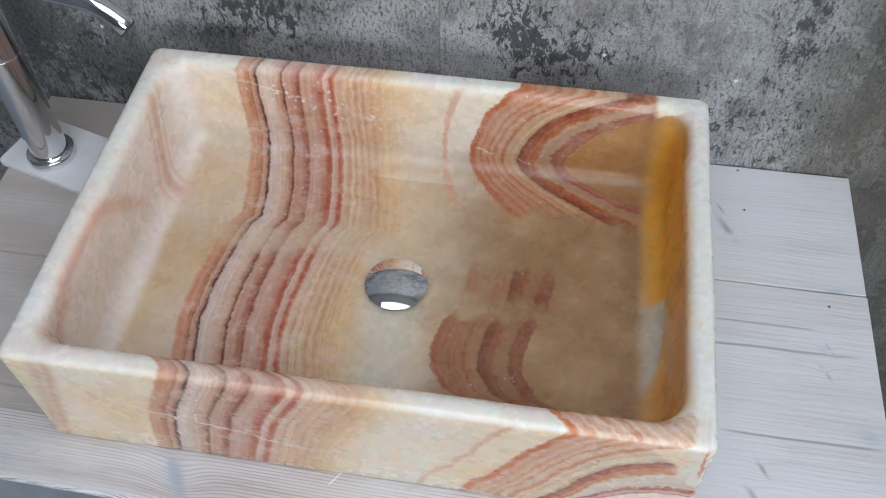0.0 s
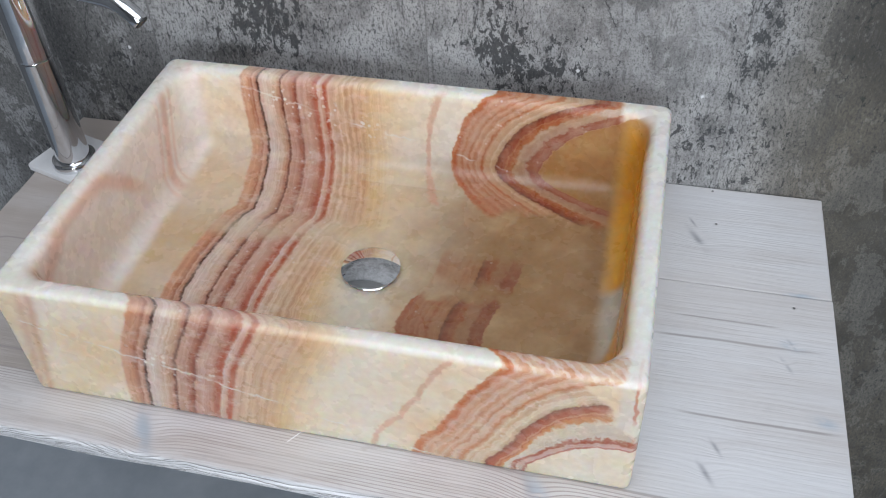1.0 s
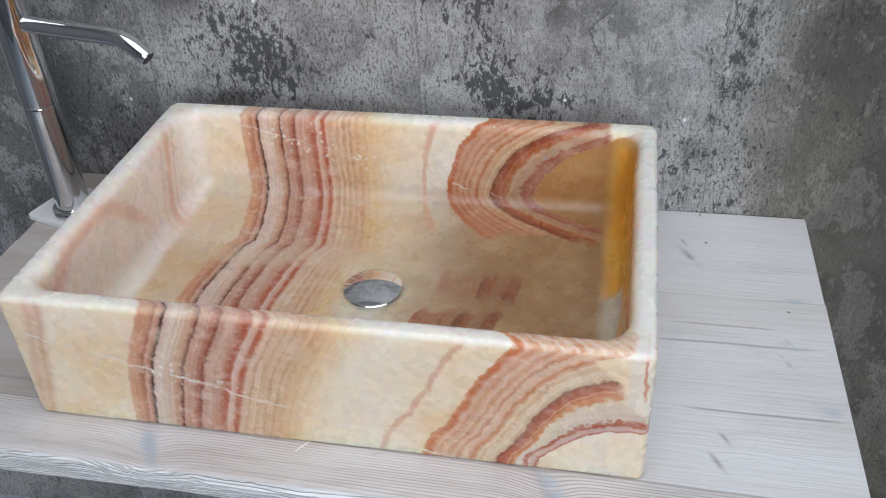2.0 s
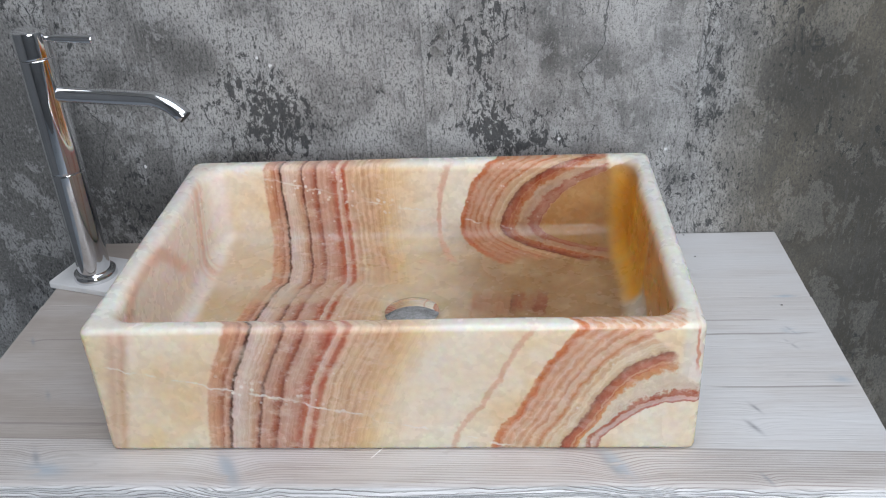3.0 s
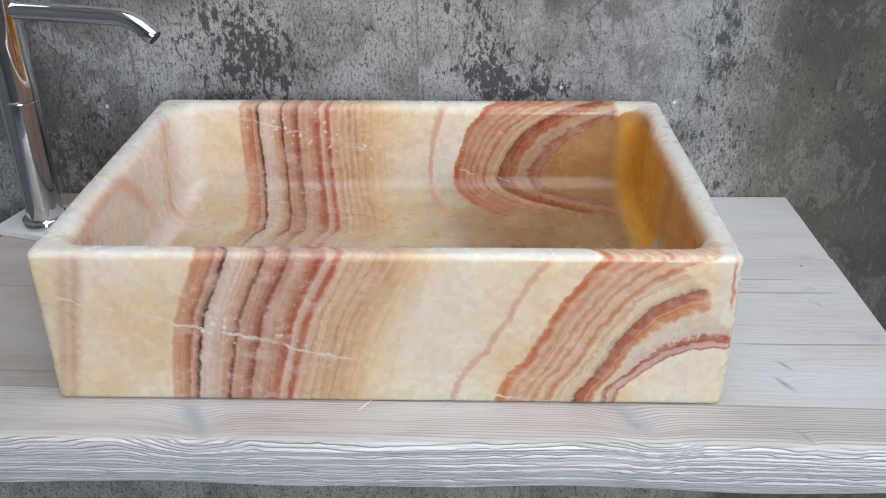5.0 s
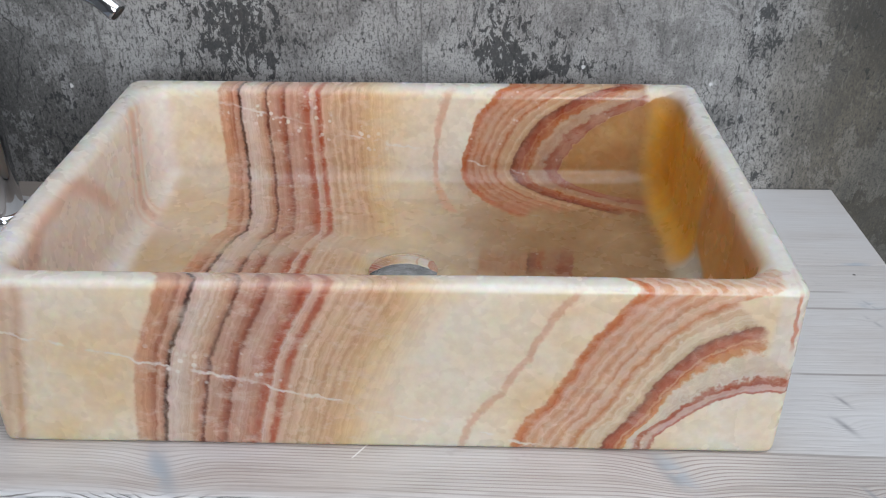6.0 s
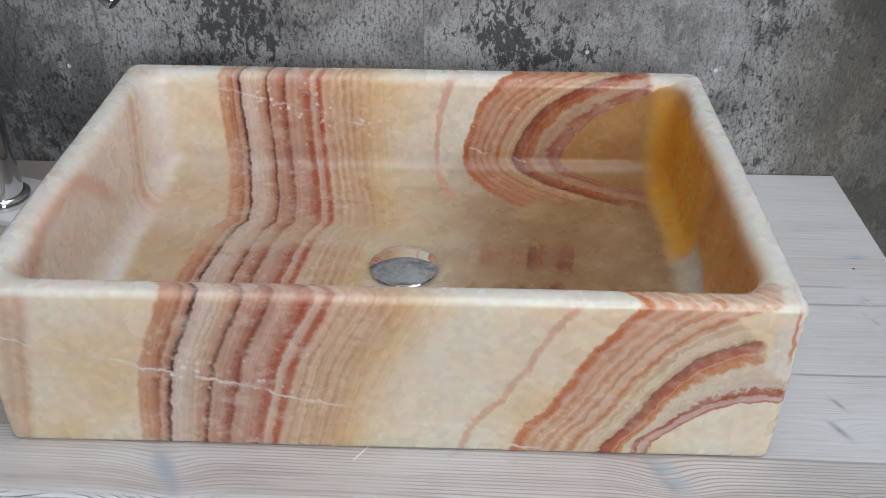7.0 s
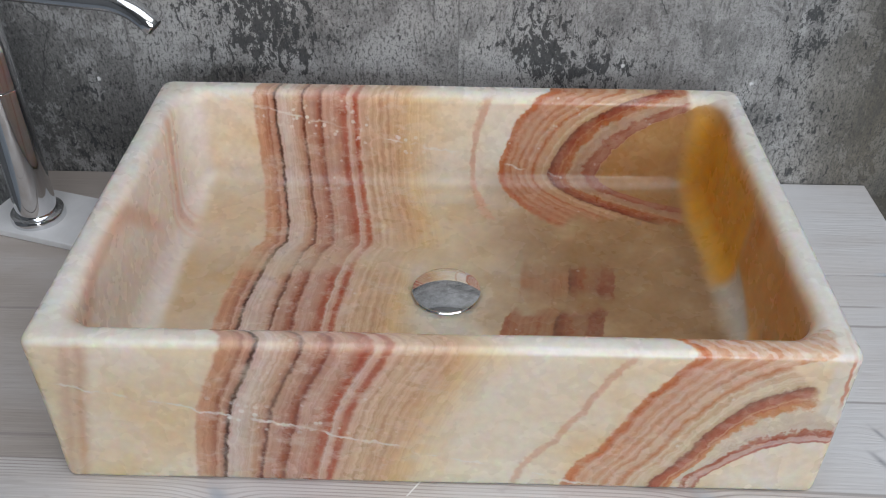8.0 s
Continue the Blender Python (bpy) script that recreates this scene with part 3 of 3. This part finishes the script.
def box_bm(x0, x1, y0, y1, z0, z1, bevel=0.0, segments=2):
    bm = bmesh.new()
    bmesh.ops.create_cube(bm, size=1)
    for v in bm.verts:
        v.co = ((x0 + x1) / 2 + v.co.x * (x1 - x0), (y0 + y1) / 2 + v.co.y * (y1 - y0), (z0 + z1) / 2 + v.co.z * (z1 - z0))
    if bevel:
        bmesh.ops.bevel(bm, geom=list(bm.edges), offset=bevel, segments=segments, profile=0.5, affect="EDGES", clamp_overlap=True)
    return bm


def skin(loops, cap_first=True, cap_last=True):
    """A closed skin over rings of points with equal counts."""
    bm = bmesh.new()
    rows = [[bm.verts.new(p) for p in loop] for loop in loops]
    n = len(rows[0])
    for a, b in zip(rows, rows[1:]):
        for i in range(n):
            bm.faces.new((a[i], a[(i + 1) % n], b[(i + 1) % n], b[i]))
    if cap_first:
        bm.faces.new(rows[0][::-1])
    if cap_last:
        bm.faces.new(rows[-1])
    return bm


def lathe_bm(profile, sides=48, cap_first=True, cap_last=True):
    """A turned body: profile of (radius, height)."""
    loops = [[(r * math.cos(a), r * math.sin(a), z) for a in (2 * math.pi * i / sides for i in range(sides))] for r, z in profile]
    return skin(loops, cap_first, cap_last)


def tube_bm(points, radii, sides=32):
    """A round bar along points."""
    loops = []
    pts = [Vector(p) for p in points]
    for i, p in enumerate(pts):
        along = (pts[min(i + 1, len(pts) - 1)] - pts[max(i - 1, 0)]).normalized()
        side = along.cross(Vector((0, 1, 0))).normalized()
        up = along.cross(side)
        loops.append([p + (side * math.cos(a) + up * math.sin(a)) * radii[i] for a in (2 * math.pi * k / sides for k in range(sides))])
    return skin(loops)


def round_rect(x0, x1, y0, y1, radius, z, corner=8, edge=28):
    """Points round a rectangle with rounded corners; always 4 * (corner + edge) of them."""
    pts = []
    centres = [(x1 - radius, y0 + radius, -90), (x1 - radius, y1 - radius, 0), (x0 + radius, y1 - radius, 90), (x0 + radius, y0 + radius, 180)]
    for i, (cx, cy, a0) in enumerate(centres):
        for k in range(corner + 1):
            a = radians(a0 + 90 * k / corner)
            pts.append(Vector((cx + radius * math.cos(a), cy + radius * math.sin(a), z)))
        nx, ny, na = centres[(i + 1) % 4]
        a = radians(na)
        start, end = pts[-1], Vector((nx + radius * math.cos(a), ny + radius * math.sin(a), z))
        for k in range(1, edge):
            pts.append(start.lerp(end, k / edge))
    return pts


# ---- the room ----
W, E, S, H = ROOM


def joined(boxes):
    bm = bmesh.new()
    for b in boxes:
        piece = box_bm(*b)
        me = bpy.data.meshes.new("piece")
        piece.to_mesh(me)
        piece.free()
        bm.from_mesh(me)
        bpy.data.meshes.remove(me)
    return bm


def pierced_ceiling():
    a, b, c, d = SKYLIGHT
    x0, x1, y0, y1 = W - 0.15, E + 0.15, S - 0.15, WALL + 0.15
    return joined([(x0, a, y0, y1, H, H + 0.12), (b, x1, y0, y1, H, H + 0.12), (a, b, y0, c, H, H + 0.12), (a, b, d, y1, H, H + 0.12)])


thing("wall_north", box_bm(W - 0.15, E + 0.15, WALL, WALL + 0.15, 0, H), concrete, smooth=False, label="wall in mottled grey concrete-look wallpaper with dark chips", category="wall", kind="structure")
thing("floor", box_bm(W - 0.15, E + 0.15, S - 0.15, WALL + 0.15, -0.1, 0), floor_grey, smooth=False, label="smooth blue-grey concrete floor", category="floor", kind="structure")
thing("ceiling", pierced_ceiling(), plaster, smooth=False, label="plain white plaster ceiling", category="ceiling", kind="structure")
thing("wall_west", box_bm(W - 0.15, W, S, WALL, 0, H), grey_plaster, smooth=False, label="plain grey plaster side wall", category="wall", kind="structure")


def pierced_wall(from_x, to_x, opening, thickness):
    """A wall along x with a window opening; its inner face is at y = 0."""
    a, b, c, d = opening
    return joined([(x0, x1, -thickness, 0, z0, z1) for x0, x1, z0, z1 in [(from_x, a, 0, H), (b, to_x, 0, H), (a, b, 0, c), (a, b, d, H)]])


def window_frames(name, opening, m):
    a, b, c, d = opening
    window = holder(name, (0, 0, 0), label="white-framed window that lets daylight in", category="window", kind="structure")
    window.matrix_basis = m @ pose((a + b) / 2, -0.09, c)
    half, high = (b - a) / 2, d - c
    for x0, x1, z0, z1 in [(-half, half, 0, 0.05), (-half, half, high - 0.05, high), (-half, -half + 0.05, 0.05, high - 0.05), (half - 0.05, half, 0.05, high - 0.05), (-0.03, 0.03, 0.05, high - 0.05)]:
        part("window_frame", box_bm(x0, x1, -0.03, 0.03, z0, z1, 0.004), white_paint, window, smooth=False)


thing("wall_south", pierced_wall(W - 0.15, E + 0.15, WINDOW, 0.15), grey_plaster, (0, S, 0), smooth=False, label="plain grey plaster wall with a window", category="wall", kind="structure")
window_frames("window_1", WINDOW, pose(0, S, 0))
thing("wall_east", box_bm(E, E + 0.15, S, WALL, 0, H), grey_plaster, smooth=False, label="plain grey plaster side wall", category="wall", kind="structure")
roof_window = holder("window_2", (0, 0, H), label="white-framed roof window in the ceiling", category="window", kind="structure")
a, b, c, d = SKYLIGHT
for x0, x1, y0, y1 in [(a, b, c, c + 0.04), (a, b, d - 0.04, d), (a, a + 0.04, c + 0.04, d - 0.04), (b - 0.04, b, c + 0.04, d - 0.04)]:
    part("window_frame", box_bm(x0, x1, y0, y1, 0.002, 0.05, 0.003), white_paint, roof_window, smooth=False)


# ---- the counter ----
def front_plank_bm(y1):
    """A thick plank up to y1; its front leans in under and is ridged along the grain."""
    x0, x1, y0 = -0.503, 0.497, -0.052
    thick = 0.105
    bm = bmesh.new()
    nx = 420
    # outline in the y-z plane: from the back of the top, forward, over the rounded arris, down the front, and back below
    section = [(y1 - (y1 - y0 - 0.008) * k / 26, 0.0, 0) for k in range(27)]
    section += [(y0 + 0.004, -0.0008, 0.2), (y0 + 0.001, -0.003, 0.5), (y0, -0.006, 1)]
    section += [(y0 + 0.052 * ((k / 44) ** 1.5), -0.006 - (thick - 0.010) * k / 44, 1) for k in range(1, 45)]
    section += [(y0 + 0.060, -thick, 0.5), (y1, -thick, 0)]
    rows = []
    for i in range(nx + 1):
        x = x0 + (x1 - x0) * i / nx
        sway = 0.003 * noise.noise((x * 3.0, 0.5, 0))
        low = 0.006 * noise.noise((x * 5.0, 3.5, 0))
        bend = sum(a * math.exp(-((x - kx) / w) ** 2) for kx, w, a in [(-0.165, 0.035, 0.012), (0.235, 0.03, 0.010), (-0.25, 0.06, -0.006)])
        row = []
        for y, z, f in section:
            g = z + bend * max(0.0, 1 + z / 0.06) + 0.008 * noise.noise((x * 4.0, z * 9, 2.0))
            ridge = noise.noise((x * 1.2, 0.0, g * 300)) * 0.0016 + noise.noise((x * 2.5, 7.0, g * 120)) * 0.0026
            lump = noise.noise((x * 7, z * 20, 4)) * 0.003
            row.append(bm.verts.new((x, y + sway + f * (lump - ridge), z + (low if z < -0.09 else 0.0))))
        rows.append(row)
    m = len(section)
    for p, q in zip(rows, rows[1:]):
        for k in range(m):
            bm.faces.new((p[k], p[(k + 1) % m], q[(k + 1) % m], q[k]))
    bm.faces.new(rows[0])
    bm.faces.new(rows[-1][::-1])
    return bm


counter = holder("counter", (0, 0, TOP), label="thick whitewashed pine slab counter with a rough grained front edge", category="counter")
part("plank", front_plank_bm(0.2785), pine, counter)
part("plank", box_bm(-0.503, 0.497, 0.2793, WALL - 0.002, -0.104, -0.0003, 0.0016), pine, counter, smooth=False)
part("wall_cleat", box_bm(-0.47, 0.46, 0.40, WALL - 0.002, -0.150, -0.104, 0.003), pine, counter, smooth=False)


# ---- the basin ----
DRAIN = (0.002, 0.196)
basin = holder("wash_basin", (0, 0, TOP), label="rectangular honey-coloured onyx vessel basin with red-brown bands on the counter", category="basin")


def basin_bm():
    x0, x1, y0, y1, top = -0.301, 0.301, -0.002, 0.396, 0.152
    loops = []

    def ring(inset, z, radius):
        loops.append(round_rect(x0 + inset, x1 - inset, y0 + inset, y1 - inset, radius, z))

    ring(0.0060, 0.0, 0.006)
    ring(0.0028, 0.0010, 0.0065)
    ring(0.0010, 0.0030, 0.007)
    ring(0.0001, 0.0060, 0.008)
    for k in range(1, 12):
        ring(0.0, 0.006 + (top - 0.012) * k / 11, 0.008)
    for k in range(1, 6):
        a = radians(18 * k)
        ring(0.006 * (1 - math.cos(a)), top - 0.006 + 0.006 * math.sin(a), 0.008 + 0.0006 * k)
    ring(0.010, top, 0.012)
    for k in range(1, 10):
        a = radians(10 * k)
        ring(0.0115 + 0.012 * math.sin(a), top - 0.013 * (1 - math.cos(a)), 0.026 + 0.0006 * k)
    for k in range(1, 8):
        ring(0.0235 + 0.005 * k / 8, top - 0.013 - 0.070 * k / 8, 0.032)
    for k in range(0, 13):
        a = radians(88 * k / 12)
        ring(0.0285 + 0.023 * (1 - math.cos(a)), top - 0.083 - 0.023 * math.sin(a), 0.034)
    edge = loops[-1]
    for k in range(1, 15):
        f = k / 14
        loop = []
        for p in edge:
            way = math.atan2(p.y - DRAIN[1], p.x - DRAIN[0])
            goal = Vector((DRAIN[0] + 0.0265 * math.cos(way), DRAIN[1] + 0.0265 * math.sin(way), 0.0))
            q = p.lerp(goal, f)
            dist = math.hypot(q.x - DRAIN[0], q.y - DRAIN[1])
            q.z = 0.045 - 0.009 * max(0.0, 1 - dist / 0.26) - 0.004 * math.exp(-((dist - 0.0265) / 0.008))
            loop.append(q)
        loops.append(loop)
    loops.append([Vector((p.x, p.y, 0.008)) for p in loops[-1]])
    for loop in loops:
        for p in loop:
            p += Vector((noise.noise(p * 9), noise.noise(p * 9 + Vector((5, 0, 0))), 0.6 * noise.noise(p * 9 + Vector((0, 5, 0))) if p.z > 0.02 else 0)) * 0.0009
    return skin(loops)


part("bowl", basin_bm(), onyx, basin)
drain = holder("drain_plug", (DRAIN[0], DRAIN[1], TOP + 0.032), label="round polished chrome pop-up drain plug in the basin floor", category="drain")
part("collar", lathe_bm([(0.0262, -0.020), (0.0262, 0.000), (0.0300, 0.0012), (0.0312, 0.0030), (0.0300, 0.0042), (0.0240, 0.0035), (0.0225, -0.0200)], 64), chrome, drain)
part("stem", lathe_bm([(0.006, -0.020), (0.006, 0.0050)], 24), chrome, drain)
part("cap", lathe_bm([(0.0280, 0.0052), (0.0318, 0.0056), (0.0326, 0.0064)] + [(0.0326 * math.sin(k * 0.1), 0.0070 + 0.0068 * (1 - math.sin(k * 0.1) ** 2)) for k in range(15, 0, -1)] + [(0.0004, 0.0138)], 72), chrome, drain)


# ---- the tap ----
plate_at = (-0.440, 0.349)
thing("tap_plate", skin([round_rect(-0.065 + i, 0.065 - i, -0.0425 + i, 0.0425 - i, 0.006, z, 6, 4) for i, z in [(0.0008, 0.0), (0.0, 0.0008), (0.0, 0.0072), (0.0008, 0.008)]]), white_plate, (*plate_at, TOP), smooth=False,
      label="small white stone plate lying askew under the tap", category="plate").rotation_euler = (0, 0, radians(-16))

tap = holder("basin_tap", (-0.452, 0.345, TOP + 0.008), label="tall polished chrome single-lever basin tap on a white plate", category="tap")
part("flange", lathe_bm([(0.0290, 0.0), (0.0292, 0.002), (0.0290, 0.0055), (0.0278, 0.0085), (0.0255, 0.0100), (0.0225, 0.0104)], 64), chrome, tap)
part("lower_body", lathe_bm([(0.0218, 0.0104), (0.0218, 0.0120), (0.0218, 0.1570), (0.0218, 0.1588), (0.0215, 0.1596), (0.0208, 0.1600)], 64), chrome, tap)
part("upper_body", lathe_bm([(0.0208, 0.1600), (0.0215, 0.1604), (0.0218, 0.1612), (0.0218, 0.1630), (0.0218, 0.3080), (0.0218, 0.3098), (0.0214, 0.3106), (0.0206, 0.3110)], 64), chrome, tap)
part("control_head", lathe_bm([(0.0206, 0.3112), (0.0215, 0.3116), (0.0219, 0.3126), (0.0219, 0.3145), (0.0219, 0.3410), (0.0219, 0.3428), (0.0215, 0.3440), (0.0205, 0.3447), (0.0190, 0.3449), (0.0010, 0.3450)], 64), chrome, tap)
AIM = Vector((0.977, -0.190, 0)).normalized()


def spout_points():
    turn, reach = 42, 0.052
    pts = [AIM * 0.015 + Vector((0, 0, 0.264)), AIM * 0.08 + Vector((0, 0, 0.2635)), AIM * 0.141 + Vector((0, 0, 0.263)), AIM * 0.143 + Vector((0, 0, 0.263))]
    for k in range(1, 11):
        a = radians(turn * k / 10)
        pts.append(AIM * (0.143 + reach * math.sin(a)) + Vector((0, 0, 0.263 - reach * (1 - math.cos(a)))))
    end, way = pts[-1], AIM * math.cos(radians(turn)) + Vector((0, 0, -math.sin(radians(turn))))
    return pts + [end + way * 0.002, end + way * 0.0105, end + way * 0.012]


pts = spout_points()
spout = part("spout", tube_bm(pts, [0.0101] * (len(pts) - 1) + [0.0094]), chrome, tap)
tip, before = Vector(pts[-1]), Vector(pts[-2])
way = (tip - before).normalized()
part("aerator", tube_bm([tip - way * 0.001, tip + way * 0.0012], [0.0085, 0.0080]), dark_rubber, spout, "dark aerator in the spout's mouth")
lever_root = AIM * 0.019 + Vector((0, 0, 0.3345))
lever = part("lever", tube_bm([lever_root, lever_root + AIM * 0.012, lever_root + AIM * 0.013, lever_root + AIM * 0.065, lever_root + AIM * 0.066], [0.0036, 0.0036, 0.0050, 0.0050, 0.0042], 24), chrome, tap)
